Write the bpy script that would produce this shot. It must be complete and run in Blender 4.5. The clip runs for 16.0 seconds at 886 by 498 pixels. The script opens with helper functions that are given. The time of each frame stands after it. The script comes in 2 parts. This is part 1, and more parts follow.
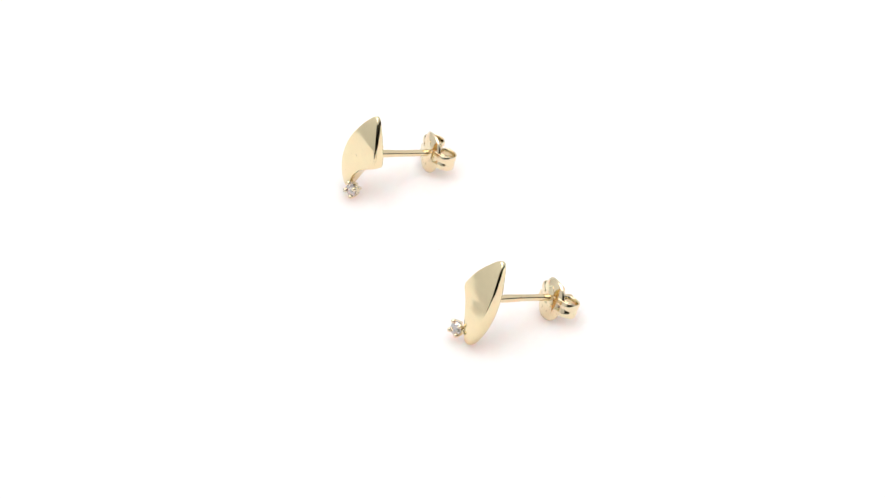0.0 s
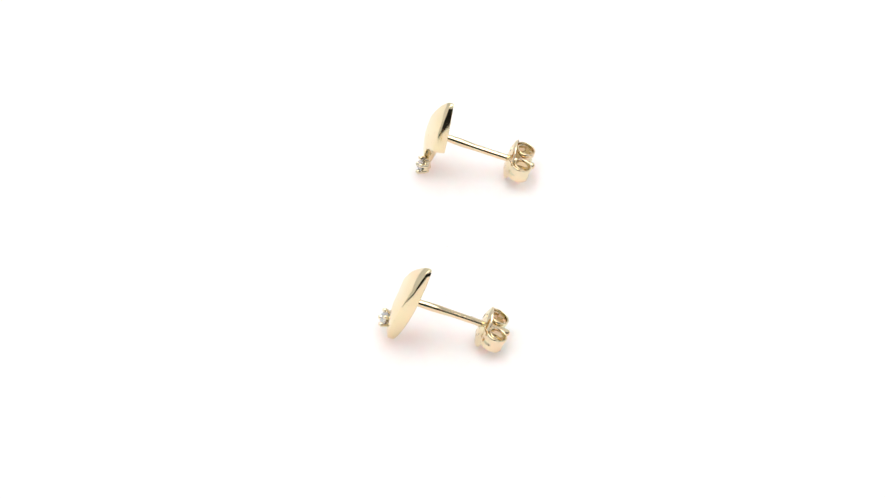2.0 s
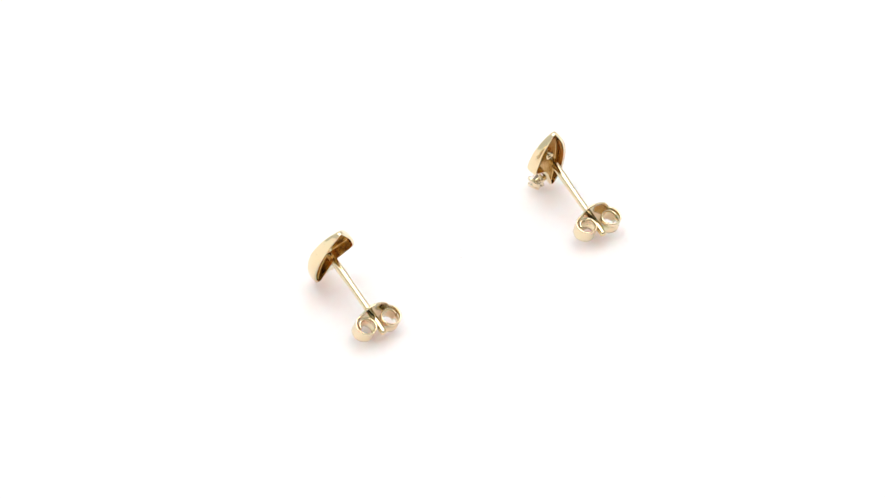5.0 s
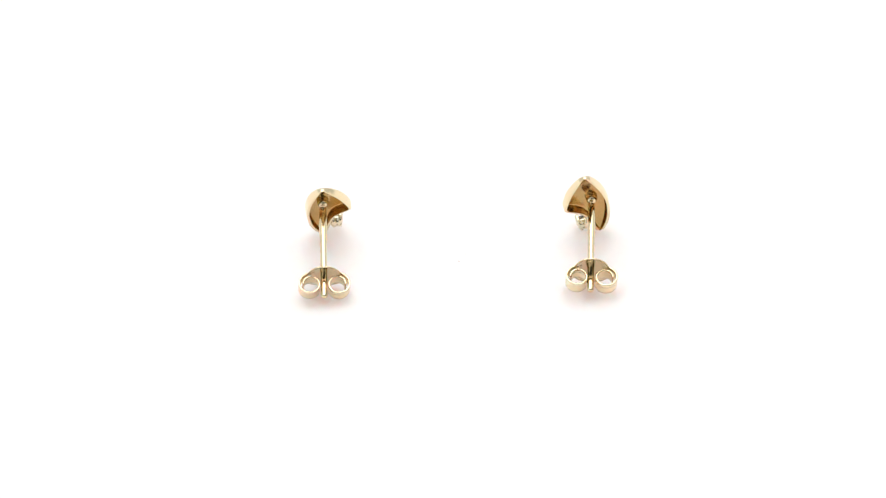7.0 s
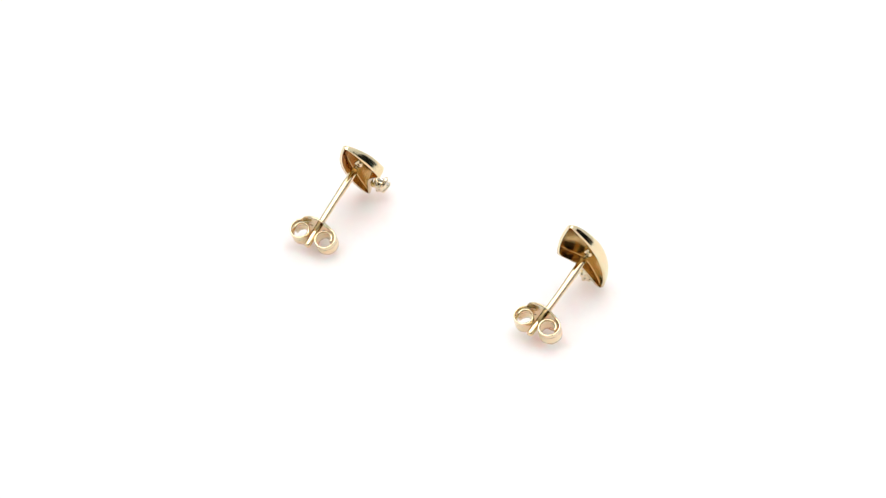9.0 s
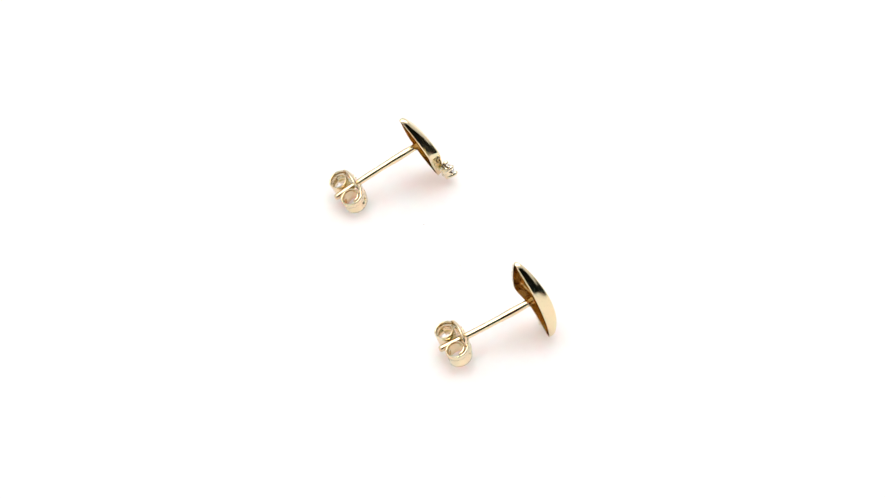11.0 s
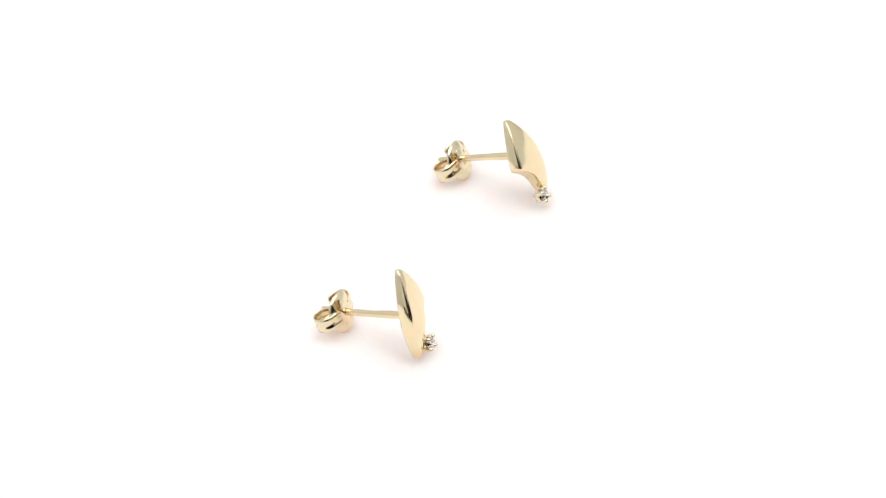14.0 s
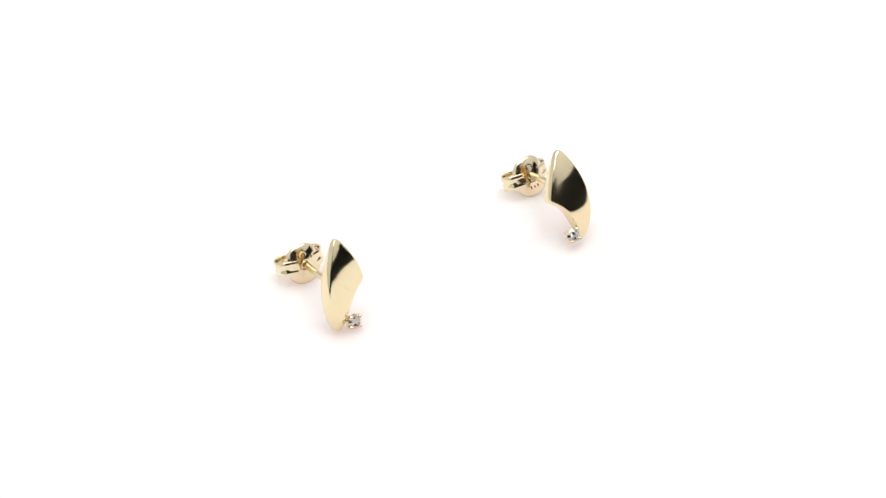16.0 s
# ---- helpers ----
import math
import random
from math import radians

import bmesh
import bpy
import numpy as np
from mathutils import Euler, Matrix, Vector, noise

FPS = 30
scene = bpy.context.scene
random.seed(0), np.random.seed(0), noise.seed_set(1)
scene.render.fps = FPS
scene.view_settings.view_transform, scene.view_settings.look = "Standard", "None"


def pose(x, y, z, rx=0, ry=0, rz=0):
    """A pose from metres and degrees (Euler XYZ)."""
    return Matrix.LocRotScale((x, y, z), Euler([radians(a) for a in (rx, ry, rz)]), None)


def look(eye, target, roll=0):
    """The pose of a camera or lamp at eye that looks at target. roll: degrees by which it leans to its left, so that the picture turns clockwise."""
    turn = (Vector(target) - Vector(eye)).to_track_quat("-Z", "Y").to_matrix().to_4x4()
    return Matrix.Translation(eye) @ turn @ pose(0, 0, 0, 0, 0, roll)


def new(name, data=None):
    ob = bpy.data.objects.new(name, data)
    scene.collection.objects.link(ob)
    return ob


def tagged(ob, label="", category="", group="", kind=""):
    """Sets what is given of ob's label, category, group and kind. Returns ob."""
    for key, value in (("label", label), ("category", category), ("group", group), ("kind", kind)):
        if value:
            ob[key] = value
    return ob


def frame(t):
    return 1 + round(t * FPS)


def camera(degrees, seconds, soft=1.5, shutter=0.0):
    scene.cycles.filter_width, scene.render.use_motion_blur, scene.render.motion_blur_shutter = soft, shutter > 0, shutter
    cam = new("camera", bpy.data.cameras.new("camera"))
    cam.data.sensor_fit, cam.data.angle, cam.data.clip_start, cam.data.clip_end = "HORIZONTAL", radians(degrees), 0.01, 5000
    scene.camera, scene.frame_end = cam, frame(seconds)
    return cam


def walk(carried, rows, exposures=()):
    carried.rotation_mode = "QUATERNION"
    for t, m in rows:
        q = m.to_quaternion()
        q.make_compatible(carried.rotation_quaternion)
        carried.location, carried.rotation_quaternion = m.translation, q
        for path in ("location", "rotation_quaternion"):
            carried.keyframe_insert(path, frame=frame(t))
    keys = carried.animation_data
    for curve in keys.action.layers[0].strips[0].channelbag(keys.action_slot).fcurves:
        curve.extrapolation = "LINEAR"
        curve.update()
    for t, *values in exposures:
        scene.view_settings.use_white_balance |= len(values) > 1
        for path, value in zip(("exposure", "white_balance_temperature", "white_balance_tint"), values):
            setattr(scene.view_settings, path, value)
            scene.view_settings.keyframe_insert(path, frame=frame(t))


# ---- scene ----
# Two mirrored gold stud earrings on a white platter that turns once in about 21.6 s, before a still camera.
MM = 0.001
TURN = -16.626            # degrees the platter turns each second
EYE = Vector((0.0, -0.3, 0.2475))
cam = camera(13.72, 16.0, soft=1.3)
PITCH, SIDE = radians(39.39), radians(-0.131)
AIM = EYE + Vector((math.sin(SIDE) * math.cos(PITCH), math.cos(SIDE) * math.cos(PITCH), -math.sin(PITCH)))
walk(cam, [(0.0, look(EYE, AIM, -1.40)), (16.0, look(EYE, AIM, -1.40))])

# ---- light: a softbox in the ceiling of an unseen white booth that is open to a dark room at its front and east corner ----
scene.view_settings.exposure = 0.22
world = bpy.data.worlds.new("world")
scene.world = world
world.use_nodes = True
world.node_tree.nodes["Background"].inputs[0].default_value = (0.9, 0.95, 1.0, 1)
world.node_tree.nodes["Background"].inputs[1].default_value = 0.02


def softbox(name, eye, target, w, h, watts, colour):
    lamp = bpy.data.lights.new(name, "AREA")
    lamp.shape, lamp.size, lamp.size_y, lamp.energy, lamp.color = "RECTANGLE", w, h, watts, colour
    ob = new(name, lamp)
    ob.matrix_world = look(eye, target)
    return ob


softbox("ceiling_softbox", (0, 0.02, 0.885), (0, 0.021, 0), 0.95, 0.95, 7.0, (0.99, 0.99, 1.0))


# ---- materials ----
def material(name, colour, rough, metal=0.0, grain=0.0, size=900.0, bump=0.0, rough_vary=0.0, depth=0.00002):
    m = bpy.data.materials.new(name)
    m.use_nodes = True
    n, link = m.node_tree.nodes, m.node_tree.links.new
    b = n["Principled BSDF"]
    b.inputs["Roughness"].default_value, b.inputs["Metallic"].default_value = rough, metal
    co = n.new("ShaderNodeTexCoord")
    fine, broad = n.new("ShaderNodeTexNoise"), n.new("ShaderNodeTexNoise")
    fine.inputs["Scale"].default_value, broad.inputs["Scale"].default_value = size, size / 9
    fine.inputs["Detail"].default_value = 4
    for x in (fine, broad):
        link(co.outputs["Object"], x.inputs["Vector"])
    mix = n.new("ShaderNodeMath")
    mix.operation = "ADD"
    link(fine.outputs["Fac"], mix.inputs[0])
    link(broad.outputs["Fac"], mix.inputs[1])
    ramp = n.new("ShaderNodeMapRange")
    ramp.inputs["From Min"].default_value, ramp.inputs["From Max"].default_value = 0.6, 1.4
    ramp.inputs["To Min"].default_value, ramp.inputs["To Max"].default_value = 1 - grain, 1 + grain
    link(mix.outputs[0], ramp.inputs["Value"])
    tint = n.new("ShaderNodeVectorMath")
    tint.operation = "SCALE"
    tint.inputs[0].default_value = colour
    link(ramp.outputs[0], tint.inputs["Scale"])
    link(tint.outputs[0], b.inputs["Base Color"])
    if rough_vary:
        r = n.new("ShaderNodeMapRange")
        r.inputs["From Min"].default_value, r.inputs["From Max"].default_value = 0.35, 0.65
        r.inputs["To Min"].default_value, r.inputs["To Max"].default_value = rough - rough_vary, rough + rough_vary
        link(broad.outputs["Fac"], r.inputs["Value"])
        link(r.outputs[0], b.inputs["Roughness"])
    if bump:
        u = n.new("ShaderNodeBump")
        u.inputs["Strength"].default_value, u.inputs["Distance"].default_value = bump, depth
        link(mix.outputs[0], u.inputs["Height"])
        link(u.outputs[0], b.inputs["Normal"])
    return m


GOLD = material("polished_gold", (0.84, 0.725, 0.47), 0.13, 1.0, 0.03, 1500, 0.04, 0.03)
WIRE = material("drawn_gold_wire", (0.83, 0.695, 0.45), 0.1, 1.0, 0.04, 2500, 0.08, 0.04)
PALE = material("pale_pressed_gold", (0.84, 0.725, 0.50), 0.13, 1.0, 0.05, 2200, 0.12, 0.04)
# darker, browner gold: the hollow's repeated inner reflections are put into its colour
HOLLOW_SHADE = material("shade_browned_gold", (0.60, 0.40, 0.16), 0.17, 1.0, 0.1, 2500, 0.2, 0.06)
CLAW = material("pale_claw_gold", (0.86, 0.765, 0.57), 0.1, 1.0, 0.03, 3000, 0.05, 0.03)
WHITE = material("matt_white_acrylic", (0.9, 0.852, 0.84), 0.55, 0.0, 0.01, 700, 0.05)
TABLE = material("white_laminate", (0.82, 0.815, 0.81), 0.5, 0.0, 0.02, 300, 0.05)
PAINT = material("pale_grey_booth_fabric", (0.74, 0.74, 0.74), 0.8, 0.0, 0.03, 300, 0.1)
DARK = material("dark_room_paint", (0.035, 0.034, 0.033), 0.8, 0.0, 0.1, 60, 0.1)
LINT = material("grey_lint", (0.74, 0.7, 0.68), 0.9, 0.0, 0.1, 4000)
acrylic = WHITE.node_tree.nodes["Principled BSDF"]
acrylic.inputs["Subsurface Weight"].default_value = 1.0
acrylic.inputs["Subsurface Radius"].default_value = (1.0, 0.75, 0.68)
acrylic.inputs["Subsurface Scale"].default_value = 0.009
GEM = bpy.data.materials.new("part_mirror_diamond")
GEM.use_nodes = True
gem_shader = GEM.node_tree.nodes["Principled BSDF"]
gem_shader.inputs["Base Color"].default_value = (1.0, 0.965, 0.93, 1)
gem_shader.inputs["Roughness"].default_value = 0.0
gem_shader.inputs["IOR"].default_value = 2.4
gem_shader.inputs["Transmission Weight"].default_value = 0.95
# the metallic share imitates sparkle that comes from inside a real stone
gem_shader.inputs["Metallic"].default_value = 0.42


# ---- building helpers ----
def part(name, bm, mat, parent=None, label="", smooth=True):
    me = bpy.data.meshes.new(name)
    bmesh.ops.recalc_face_normals(bm, faces=bm.faces)
    for f in bm.faces:
        f.smooth = smooth
    bm.to_mesh(me)
    bm.free()
    me.materials.append(mat)
    ob = new(name, me)
    if parent:
        ob.parent = parent
    if label:
        ob["label"] = label
    return ob


def box(bm, x0, x1, y0, y1, z0, z1):
    m = Matrix.Translation(((x0 + x1) / 2, (y0 + y1) / 2, (z0 + z1) / 2)) @ Matrix.Diagonal((x1 - x0, y1 - y0, z1 - z0, 1))
    bmesh.ops.create_cube(bm, size=1, matrix=m)


def slab(name, label, mat, *size):
    bm = bmesh.new()
    box(bm, *size)
    return tagged(part(name, bm, mat, smooth=False), label, "wall", kind="structure")


def rings(bm, loops, cap=True):
    """Skins closed loops of equal length, one after the other."""
    made = [[bm.verts.new(p) for p in loop] for loop in loops]
    for a, b in zip(made, made[1:]):
        for i in range(len(a)):
            j = (i + 1) % len(a)
            bm.faces.new((a[i], a[j], b[j], b[i]))
    if cap:
        bm.faces.new(made[0])
        bm.faces.new(made[-1])
    return made


def tube(bm, path, radii, sides=14):
    """A round bar along a path of points."""
    loops = []
    for i, p in enumerate(path):
        way = (path[min(i + 1, len(path) - 1)] - path[max(i - 1, 0)]).normalized()
        a = way.orthogonal().normalized() if i == 0 else (a - way * a.dot(way)).normalized()
        b = way.cross(a)
        loops.append([p + (a * math.cos(2 * math.pi * k / sides) + b * math.sin(2 * math.pi * k / sides)) * radii[i] for k in range(sides)])
    rings(bm, loops)


def curve_at(knots, x):
    """A smooth monotone curve through knots (x, y)."""
    xs, ys = [k[0] for k in knots], [k[1] for k in knots]
    if x <= xs[0]:
        return ys[0]
    if x >= xs[-1]:
        return ys[-1]
    d = [(ys[i + 1] - ys[i]) / (xs[i + 1] - xs[i]) for i in range(len(xs) - 1)]
    s = [d[0]] + [0.0 if d[i] * d[i + 1] <= 0 else 2 * d[i] * d[i + 1] / (d[i] + d[i + 1]) for i in range(len(d) - 1)] + [d[-1]]
    i = max(k for k in range(len(xs) - 1) if xs[k] <= x)
    h = xs[i + 1] - xs[i]
    t = (x - xs[i]) / h
    return ((2 * t ** 3 - 3 * t ** 2 + 1) * ys[i] + (t ** 3 - 2 * t ** 2 + t) * h * s[i]
            + (-2 * t ** 3 + 3 * t ** 2) * ys[i + 1] + (t ** 3 - t ** 2) * h * s[i + 1])


# ---- the booth: all unseen, its walls and gaps sized to shape the gold's reflections ----
slab("tabletop", "plain white tabletop under the platter", TABLE, -0.62, 0.62, -0.72, 0.62, -0.05, -0.014)["category"] = "table"
slab("wall_north", "plain pale grey booth wall", PAINT, -0.62, 0.62, 0.60, 0.62, -0.014, 0.9)
slab("wall_west", "plain pale grey booth wall", PAINT, -0.62, -0.60, -0.70, 0.60, -0.014, 0.9)
slab("wall_south", "pale grey booth wall raised over an open slot", PAINT, -0.62, -0.18, -0.72, -0.70, 0.09, 0.9)
slab("wall_south_upper", "pale grey upper wall over the open front", PAINT, -0.18, 0.24, -0.72, -0.70, 0.78, 0.9)
slab("wall_south_corner", "pale grey upper wall over an open side", PAINT, 0.24, 0.62, -0.72, -0.70, 0.56, 0.9)
slab("wall_east", "pale grey upper wall over an open side", PAINT, 0.60, 0.62, -0.46, 0.60, 0.22, 0.9)
slab("wall_east_lower", "plain pale grey booth wall", PAINT, 0.60, 0.62, 0.06, 0.60, -0.014, 0.22)
slab("wall_east_corner", "pale grey upper wall over an open side", PAINT, 0.60, 0.62, -0.70, -0.46, 0.52, 0.9)
slab("ceiling", "plain pale grey booth ceiling", PAINT, -0.62, 0.62, -0.72, 0.62, 0.9, 0.92)["category"] = "ceiling"
# unseen dark surfaces, added for the dark patches mirrored in the gold
slab("wall_far", "dark wall of the unlit room", DARK, 1.2, 1.22, -1.3, 1.2, -0.3, 1.2)
slab("wall_near", "dark wall of the unlit room", DARK, -0.62, 1.22, -1.32, -1.3, -0.3, 1.2)
slab("floor", "dark floor of the unlit room", DARK, -0.62, 1.2, -1.3, 1.2, -0.32, -0.3)["category"] = "floor"


def build_platter():
    bm = bmesh.new()
    n, prof = 128, [(0.1490, -0.0140), (0.1500, -0.0130), (0.1500, -0.0010), (0.1497, -0.0003), (0.1490, 0.0)]
    rings(bm, [[Vector((r * math.cos(2 * math.pi * k / n), r * math.sin(2 * math.pi * k / n), z)) for k in range(n)] for r, z in prof])
    ob = part("turntable", bm, WHITE)
    for p in ob.data.polygons:
        p.use_smooth = len(p.vertices) == 4
    return tagged(ob, "round matt white turntable platter on a tabletop", "turntable", kind="structure")


# ---- the earring; x across, y out of the face, z up the face, from the lower tip; side is +1 or -1 ----
TOP, CORNER = 10.0, 5.3
OUTER = [(0, -0.38), (0.5, -0.78), (1.5, -1.28), (3, -1.7), (4.8, -1.86), (6.5, -1.68), (8, -1.25), (9.2, -0.75), (TOP, -0.34)]
INNER = [(0, 0.24), (0.5, 0.42), (1.5, 0.72), (2.6, 1.02), (3.6, 1.44), (4.4, 2.04), (5.0, 2.78), (CORNER, 3.2), (6.2, 4.6), (TOP, 11.0)]
RISE_OUT = [(0, 0.55), (1.5, 1.05), (3.5, 1.38), (5.2, 1.42), (7.5, 1.16), (9, 0.8), (TOP, 0.4)]
RISE_IN = [(0, 0.55), (1.5, 1.05), (3.5, 1.3), (4.6, 1.1), (CORNER, 0.96), (7, 0.97), (8, 0.88), (9, 0.7), (TOP, 0.4)]
SET_OUT = [(0, 0.1), (2, 0.26), (4.5, 0.38), (7, 0.36), (9, 0.24), (TOP, 0.1)]
SET_IN = [(0, 0.08), (4.6, 0.14), (CORNER, 0.3), (5.7, 0.38), (7, 0.36), (9, 0.24), (TOP, 0.1)]
RIM_IN = [(0, 0.0), (3.4, -0.03), (CORNER, -0.28), (8, -0.12), (TOP, 0.0)]


def plate_section(z, skin, side, count=72):
    """One cross-section of the plate, from the outer rim over the face to the inner rim, as points (x, y)."""
    o = curve_at(OUTER, z)
    up = (z - CORNER) / (TOP - CORNER)
    low, high = curve_at(INNER, z), 3.2 + (0.3 - 3.2) * up + 0.38 * math.sin(math.pi * max(0.0, up))
    i = low - math.log(1 + math.exp(-7 * (high - low))) / 7 if low < high else high - math.log(1 + math.exp(-7 * (low - high))) / 7
    ho, hi = curve_at(RISE_OUT, z), curve_at(RISE_IN, z)
    wide = i - o
    so, si = min(curve_at(SET_OUT, z) * 0.55, wide * 0.25), min(curve_at(SET_IN, z) * 0.5, wide * 0.25)
    t = min(skin, wide * 0.3)
    under = 0.09 * min(1.0, wide / 3)
    left, right = Vector((o + so + t * 0.8, ho - skin * 0.9)), Vector((i - si - t * 0.8, hi - skin * 0.9))
    line = [Vector((o + t + so * (k / 8) ** 5 + under * (1 - k / 8) ** 2, (ho - skin * 0.9) * k / 8)) for k in range(8)]
    crown = 0.17 * min(1.0, wide / 4)
    for k in range(17):
        w = k / 16
        line.append(left.lerp(right, w) + Vector((0, crown * 4 * w * (1 - w))))
    low_in = curve_at(RIM_IN, z)
    for k in range(7, -1, -1):
        line.append(Vector((i - t - (si - 0.2 * t) * (k / 8) ** 5 - 1.4 * under * (1 - k / 8) ** 1.5, low_in + (hi - skin * 0.9 - low_in) * k / 8)))
    # even steps along the line, then the creases are rounded, more so towards the lower tip
    far = [0.0]
    for a, b in zip(line, line[1:]):
        far.append(far[-1] + (b - a).length)
    pts, k = [], 0
    for n in range(count):
        d = far[-1] * n / (count - 1)
        while k < len(line) - 2 and far[k + 1] < d:
            k += 1
        pts.append(line[k].lerp(line[k + 1], (d - far[k]) / (far[k + 1] - far[k])))
    for turn in range(1 + int(max(0, 4.0 - z) * 4)):
        pts = [pts[0]] + [(pts[n - 1] + pts[n] * 2 + pts[n + 1]) / 4 for n in range(1, count - 1)] + [pts[-1]]
    return [(p.x * side, p.y) for p in pts]


def plate_meshes(side):
    """The polished outside with its rim, and the inside of the hollow plate, coloured for its shade."""
    levels = [0.0, 0.04, 0.1, 0.18, 0.28] + [0.4 + 0.12 * k for k in range(77)] + [9.62, 9.72, 9.8, 9.87, 9.93, 9.97, TOP]
    outside, inside = bmesh.new(), bmesh.new()
    rows_out, rows_in = [], []

    def flowing(skin):
        """The sections of all levels, smoothed from level to level."""
        rows = [np.array(plate_section(z, skin, side)) for z in levels]
        for turn in range(6):
            rows = [rows[0]] + [(rows[k - 1] + rows[k] * 2 + rows[k + 1]) / 4 for k in range(1, len(rows) - 1)] + [rows[-1]]
        return [[(float(x), float(y)) for x, y in row] for row in rows]

    for z, over, under in zip(levels, flowing(0.0), flowing(0.28)):
        end, mid = 1.0, (over[0][0] + over[-1][0]) / 2
        if z < 0.35:
            end = 0.2 + 0.8 * math.sqrt(1 - (1 - z / 0.35) ** 2)
        if z > 9.55:
            end = 0.22 + 0.78 * math.sqrt(max(0, 1 - ((z - 9.55) / (TOP - 9.55)) ** 2))
        put = lambda x, y: Vector((mid + (x - mid) * end, y * (0.4 + 0.6 * end), z)) * MM
        over, under = [put(*p) for p in over], [put(*p) for p in under]
        rows_out.append([under[0]] + over + [under[-1]])
        rows_in.append(under)
    for bm, rows in ((outside, rows_out), (inside, rows_in)):
        made = [[bm.verts.new(p) for p in row] for row in rows]
        for a, b in zip(made, made[1:]):
            for k in range(len(a) - 1):
                bm.faces.new((a[k], a[k + 1], b[k + 1], b[k]))
        if bm is outside:
            bm.faces.new(made[0])
            bm.faces.new(made[-1])
    return outside, inside


def gem_mesh(centre, r):
    """A round brilliant with a low crown of small facets towards +y; its table is zigzagged to imitate sparkle."""
    bm = bmesh.new()
    n = 16

    def ring(rad, y, off=0.0, count=n):
        return [centre + Vector((rad * math.cos(2 * math.pi * (k + off) / count), y, rad * math.sin(2 * math.pi * (k + off) / count))) * MM for k in range(count)]

    table = [bm.verts.new(p + Vector((0, 0.1 * r * (-1) ** k, 0)) * MM) for k, p in enumerate(ring(r * 0.56, r * 0.30, 0, 8))]
    crown = bm.verts.new(centre + Vector((0, 0.36 * r, 0)) * MM)
    star = [bm.verts.new(p) for p in ring(r * 0.80, r * 0.17, 0.5, 8)]
    girdle = [bm.verts.new(p) for p in ring(r, 0.02)]
    low = [bm.verts.new(p) for p in ring(r, -0.02)]
    culet = bm.verts.new(centre + Vector((0, -r * 0.86, 0)) * MM)
    mid = [bm.verts.new(p) for p in ring(r * 0.45, -r * 0.46, 0, 8)]
    for k in range(8):
        j = (k + 1) % 8
        bm.faces.new((table[k], table[j], star[k]))
        bm.faces.new((crown, table[j], table[k]))
        bm.faces.new((table[j], star[j], girdle[2 * j]))
        bm.faces.new((table[j], girdle[2 * j], star[k]))
        bm.faces.new((star[k], girdle[2 * k], girdle[2 * k + 1]))
        bm.faces.new((star[k], girdle[2 * k + 1], girdle[(2 * k + 2) % n]))
        bm.faces.new((low[2 * k], low[(2 * k + 1) % n], mid[k]))
        bm.faces.new((low[2 * k + 1], low[(2 * k + 2) % n], mid[j]))
        bm.faces.new((mid[k], low[2 * k + 1], mid[j]))
        bm.faces.new((mid[k], mid[j], culet))
    for k in range(n):
        bm.faces.new((girdle[k], girdle[(k + 1) % n], low[(k + 1) % n], low[k]))
    return bm


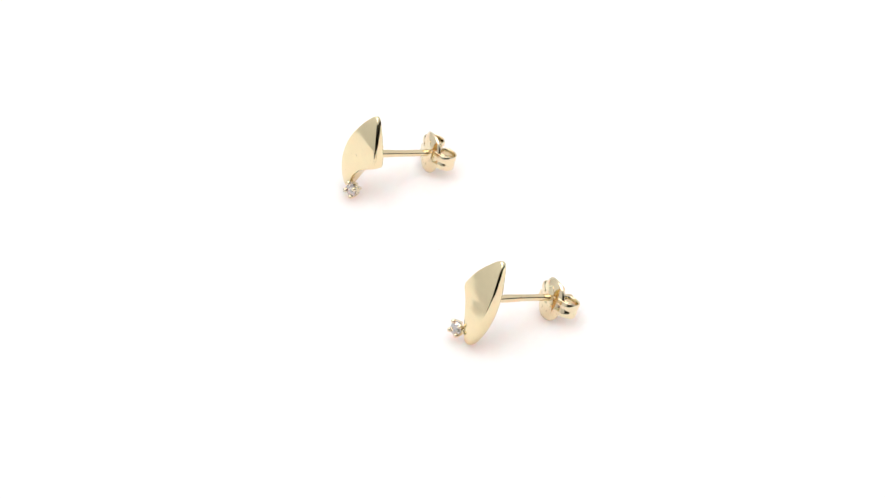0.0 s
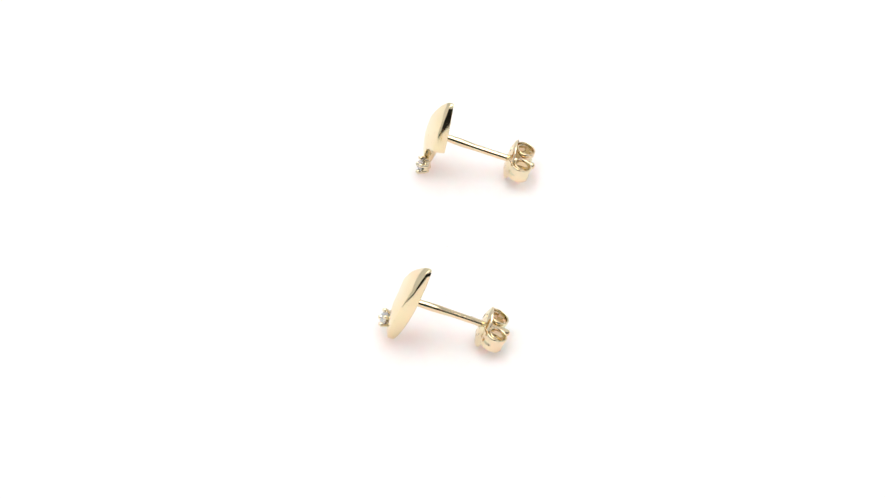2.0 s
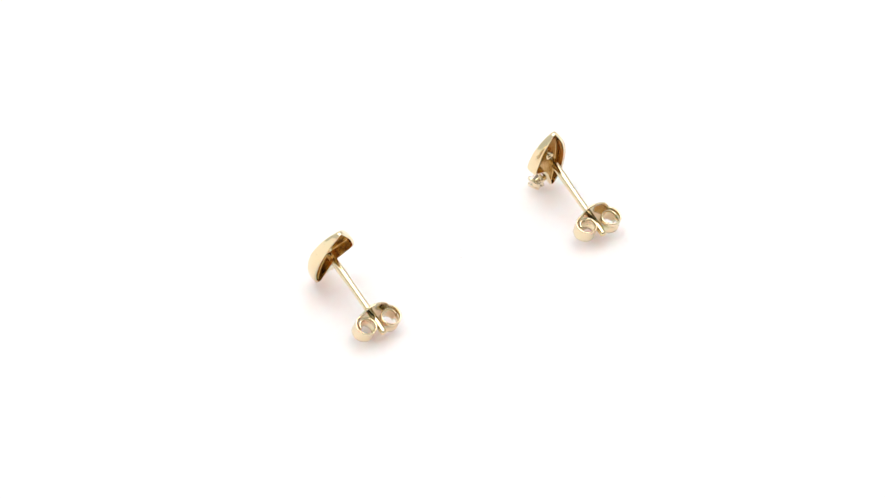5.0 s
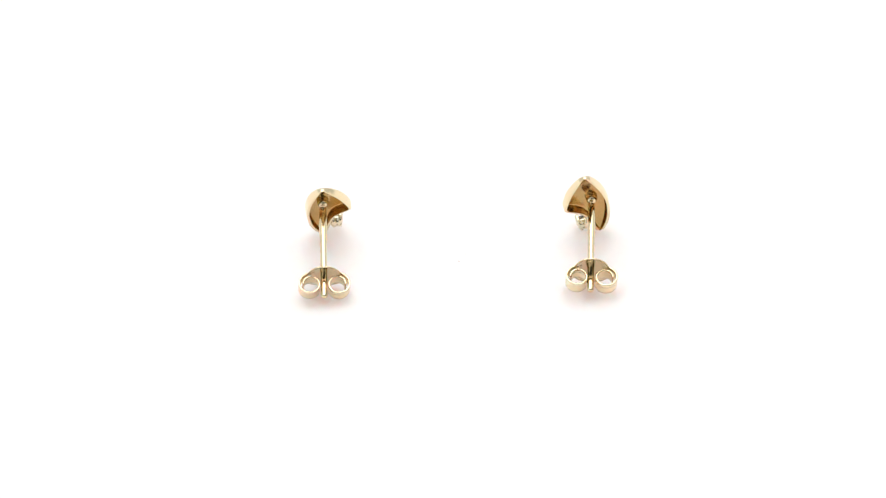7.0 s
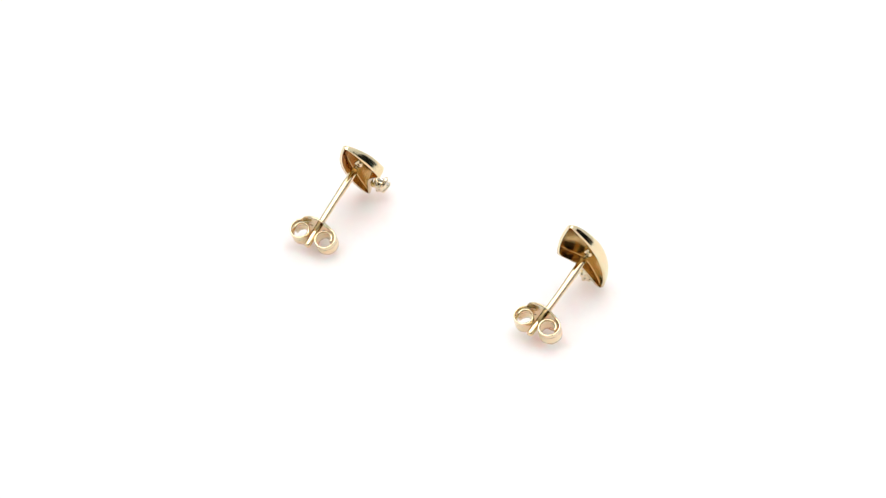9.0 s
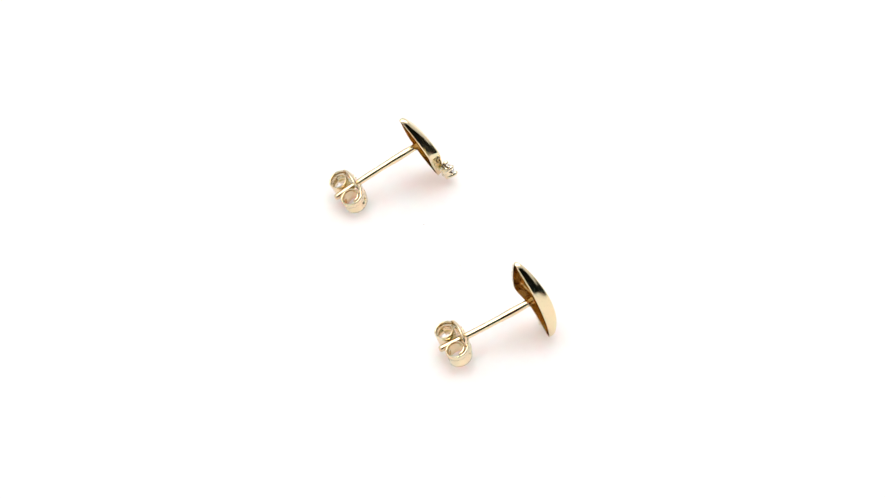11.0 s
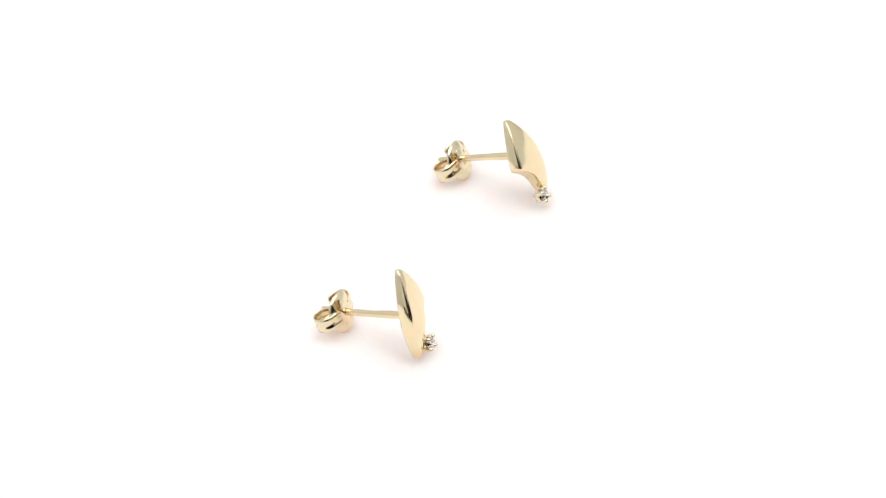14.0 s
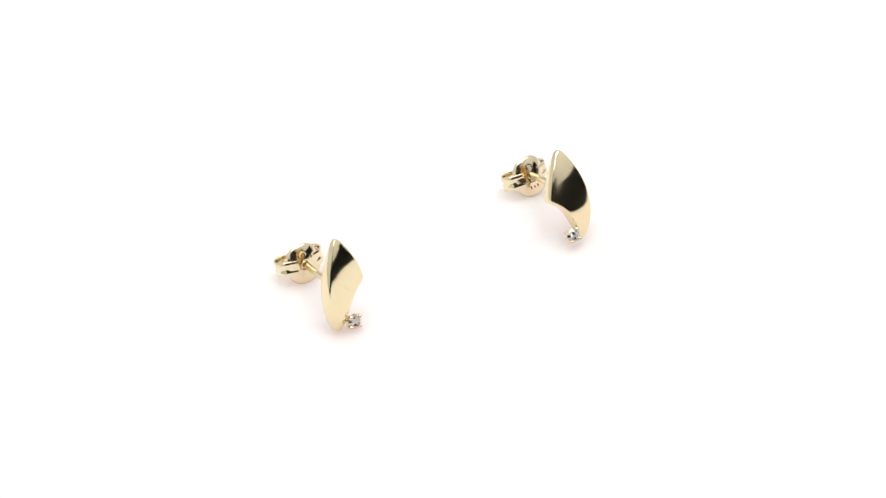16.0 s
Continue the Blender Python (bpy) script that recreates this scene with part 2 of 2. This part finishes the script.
def build_earring(side, level, base, end, clutch_at, bow, swing, label):
    """level: degrees by which the clutch is turned on the post; base and end of the post in mm; swing: degrees by which the plate is turned on the post."""
    swung = Matrix.Rotation(radians(-swing), 4, "Z")
    earring = new("stud_earring")
    outside, inside = plate_meshes(side)
    plate = part("front_plate", outside, GOLD, earring, "polished yellow gold sail-shaped plate, hollow behind")
    part("lining", inside, HOLLOW_SHADE, plate, "gold hollow with its brown shade put into the colour")
    # post, a little bent
    base, end = Vector(base), Vector(end)
    path = []
    for w in [0.97 * k / 13 for k in range(14)] + [0.985, 0.995, 1.0]:
        path.append(swung @ (base.lerp(end, w) + Vector((0.0, 0, bow * math.sin(math.pi * w)))) * MM)
    radii = [f * MM for f in (0.37, 0.38, 0.41, 0.43, 0.41, 0.37, 0.36, 0.36, 0.36, 0.36, 0.36, 0.36, 0.36, 0.36, 0.34, 0.27, 0.12)]
    bm = bmesh.new()
    tube(bm, path, radii)
    post = part("post", bm, WIRE, earring, "thin straight gold post")
    bm = bmesh.new()
    tube(bm, [swung @ (base + Vector((0, y, 0))) * MM for y in (1.1, 0.75, 0.45, 0.3)], [0.62 * MM, 0.62 * MM, 0.52 * MM, 0.38 * MM], 20)
    part("solder_boss", bm, GOLD, post)
    # setting with four claws round the stone
    seat = Vector((1.46 * side, 1.2, 0.98))
    bm = bmesh.new()
    prof = [(0.12, -1.0), (0.4, -0.98), (0.52, -0.8), (0.64, -0.48), (0.69, -0.3), (0.63, -0.28), (0.55, -0.5), (0.42, -0.76), (0.12, -0.88), (0.12, -1.0)]
    rings(bm, [[(seat + Vector((r * math.cos(2 * math.pi * k / 20), y, r * math.sin(2 * math.pi * k / 20)))) * MM for k in range(20)] for r, y in prof], cap=False)
    bmesh.ops.remove_doubles(bm, verts=bm.verts, dist=1e-6)
    setting = part("setting", bm, CLAW, earring, "small gold claw setting")
    for k in range(4):
        a = radians(45 + 90 * k)
        ray = Vector((math.cos(a), 0, math.sin(a)))
        bm = bmesh.new()
        tube(bm, [(seat + ray * r + Vector((0, y, 0))) * MM for r, y in ((0.42, -0.95), (0.62, -0.5), (0.74, -0.05), (0.76, 0.14), (0.7, 0.27), (0.58, 0.32))],
             [0.2 * MM, 0.23 * MM, 0.24 * MM, 0.26 * MM, 0.23 * MM, 0.1 * MM], 10)
        part("claw", bm, CLAW, setting)
    bm = bmesh.new()
    tube(bm, [(seat + Vector((side * x, y, z))) * MM for x, y, z in ((-0.9, -0.55, 0.15), (-0.5, -0.5, 0.1), (-0.1, -0.6, 0))], [0.3 * MM] * 3, 10)
    part("bridge", bm, GOLD, setting)
    part("gemstone", gem_mesh(seat * MM, 0.8), GEM, earring, "clear round brilliant-cut stone", smooth=False)
    # butterfly clutch: a domed oval plate and two rolled ears
    turn = swung @ Matrix.Translation(Vector(clutch_at) * MM) @ Matrix.Rotation(radians(level), 4, "Y")
    n = 40
    loops = []
    for r, y in ((0.12, 0.0), (0.16, 0.1), (0.3, 0.06), (0.65, -0.02), (0.9, -0.2), (1.0, -0.36), (0.985, -0.46), (0.88, -0.34), (0.62, -0.2), (0.2, -0.14)):
        loop = []
        for k in range(n):
            a = 2 * math.pi * k / n
            c, d = math.cos(a), math.sin(a)
            c, d = math.copysign(abs(c) ** 0.8, c), math.copysign(abs(d) ** 0.85, d)
            loop.append(turn @ (Vector((1.9 * r * c, y - 0.25 * (r * c) ** 2, 2.22 * r * d)) * MM))
        loops.append(loop)
    bm = bmesh.new()
    rings(bm, loops)
    clutch = part("butterfly_clutch", bm, PALE, earring, "pale gold butterfly clutch with two rolled ears")
    bm = bmesh.new()
    for x in (-0.42, 0.0, 0.42):
        m = turn @ Matrix.Translation(Vector((x, 0.005, -1.12)) * MM) @ Matrix.Diagonal((0.12 * MM, 0.03 * MM, 0.34 * MM, 1))
        bmesh.ops.create_cube(bm, size=1, matrix=m)
    loops = []
    for k in range(24):
        a = 2 * math.pi * k / 24
        loops.append([turn @ (Vector(((0.34 + 0.05 * u) * math.cos(a), 0.002 + 0.03 * v, 1.12 + (0.34 + 0.05 * u) * math.sin(a))) * MM) for u, v in ((-1, -1), (-1, 0.6), (1, 0.6), (1, -1))])
    rings(bm, loops + loops[:1], cap=False)
    bmesh.ops.remove_doubles(bm, verts=bm.verts, dist=1e-7)
    part("hallmark", bm, PALE, clutch, "tiny raised hallmark ring and bars", smooth=False)
    for s in (-1, 1):
        # the strip leaves the plate, rolls outwards and back to the post
        cx, cy, rad, deep = 1.45 * s, -1.62, 1.24, 1.2
        steps = 48
        line = [Vector((x * s, y, 0)) for x, y in ((0.8, -0.1), (1.0, -0.15), (1.2, -0.22), (1.4, -0.3), (1.6, -0.4))]
        for k in range(steps + 1):
            w = k / steps
            a = radians(76 - 440 * w)
            rr = rad * (1.0 - 0.4 * w)
            line.append(Vector((cx + s * rr * math.cos(a), cy + rr * deep / rad * math.sin(a), 0)))
        bm = bmesh.new()
        loops = []
        for k, p in enumerate(line):
            way = (line[min(k + 1, len(line) - 1)] - line[max(k - 1, 0)]).normalized()
            side_way = Vector((-way.y, way.x, 0))
            tall = 0.8
            if k > 44:
                tall = 0.8 - 0.1 * (k - 44) / 9
            th = 0.075
            loop = [p + side_way * u * th + Vector((0, 0, v * tall)) for u, v in
                    ((-1, -0.94), (-0.5, -1), (0.5, -1), (1.5, -0.94), (1.5, -0.4), (0.2, -0.22), (0.2, 0.22), (1.5, 0.4), (1.5, 0.94), (0.5, 1), (-0.5, 1), (-1, 0.94), (-1, 0.3), (-0.3, 0.12), (-0.3, -0.12), (-1, -0.3))]
            loops.append([turn @ (v * MM) for v in loop])
        rings(bm, loops)
        part("rolled_ear", bm, PALE, clutch)
    return tagged(earring, label, "earring", "pair of stud earrings")


def build_speck(r, long, seed):
    rng = random.Random(seed)
    bm = bmesh.new()
    path = [Vector((long * (k / 5 - 0.5), 0.15 * long * math.sin(k * 1.3 + seed), r + r * 0.4 * rng.random())) * MM for k in range(6)]
    tube(bm, path, [r * MM * f for f in (0.3, 0.8, 1, 0.9, 0.8, 0.3)], 6)
    return tagged(part("lint", bm, LINT), "tiny grey lint speck lying on the white platter", "lint", "specks on the platter")


def resting(x, y, z, yaw, tilt, roll):
    """The pose of an earring: its face looks along yaw and leans back by tilt, turned by roll about its post."""
    a, b, c = radians(yaw), radians(tilt), radians(roll)
    n = Vector((math.cos(b) * math.cos(a), math.cos(b) * math.sin(a), math.sin(b)))
    v = Vector((-math.sin(b) * math.cos(a), -math.sin(b) * math.sin(a), math.cos(b)))
    x0 = n.cross(v)
    up, across = v * math.cos(c) + x0 * math.sin(c), x0 * math.cos(c) - v * math.sin(c)
    m = Matrix((across, n, up)).transposed().to_4x4()
    m.translation = Vector((x, y, z)) * MM
    return m


platter = build_platter()
specks = [(build_speck(0.04, long, k), pose(x * MM, y * MM, 0, 0, 0, 40 * k)) for k, (x, y, long) in enumerate(((2.99, -5.46, 0.3), (-1.1, 1.33, 0.35), (0.2, 1.2, 0.3)))]
earring_a = build_earring(-1, 12.7, (-0.1, 0.2, 4.84), (-0.14, -10.69, 4.99), (-0.06, -7.6, 4.89), -0.12, 10.5, "yellow gold stud earring with clear stone, resting on white platter")
earring_b = build_earring(1, 3.0, (-0.04, 0.2, 5.42), (-0.09, -10.46, 6.29), (-0.07, -7.4, 5.95), 0.1, 8.5, "mirrored yellow gold stud earring with clear stone, lying on platter")
REST_A = resting(-10.61, 12.61, 0.02, 214.5, 16.1, -12.7)
REST_B = resting(1.80, -13.98, 0.02, 216.6, 25.4, -3.0)



def motions():
    turn = [(0.5 * k, Matrix.Rotation(radians(TURN * 0.5 * k), 4, "Z")) for k in range(33)]
    for thing, rest in ((platter, Matrix()), (earring_a, REST_A), (earring_b, REST_B), *specks):
        walk(thing, [(t, m @ rest) for t, m in turn])


motions()
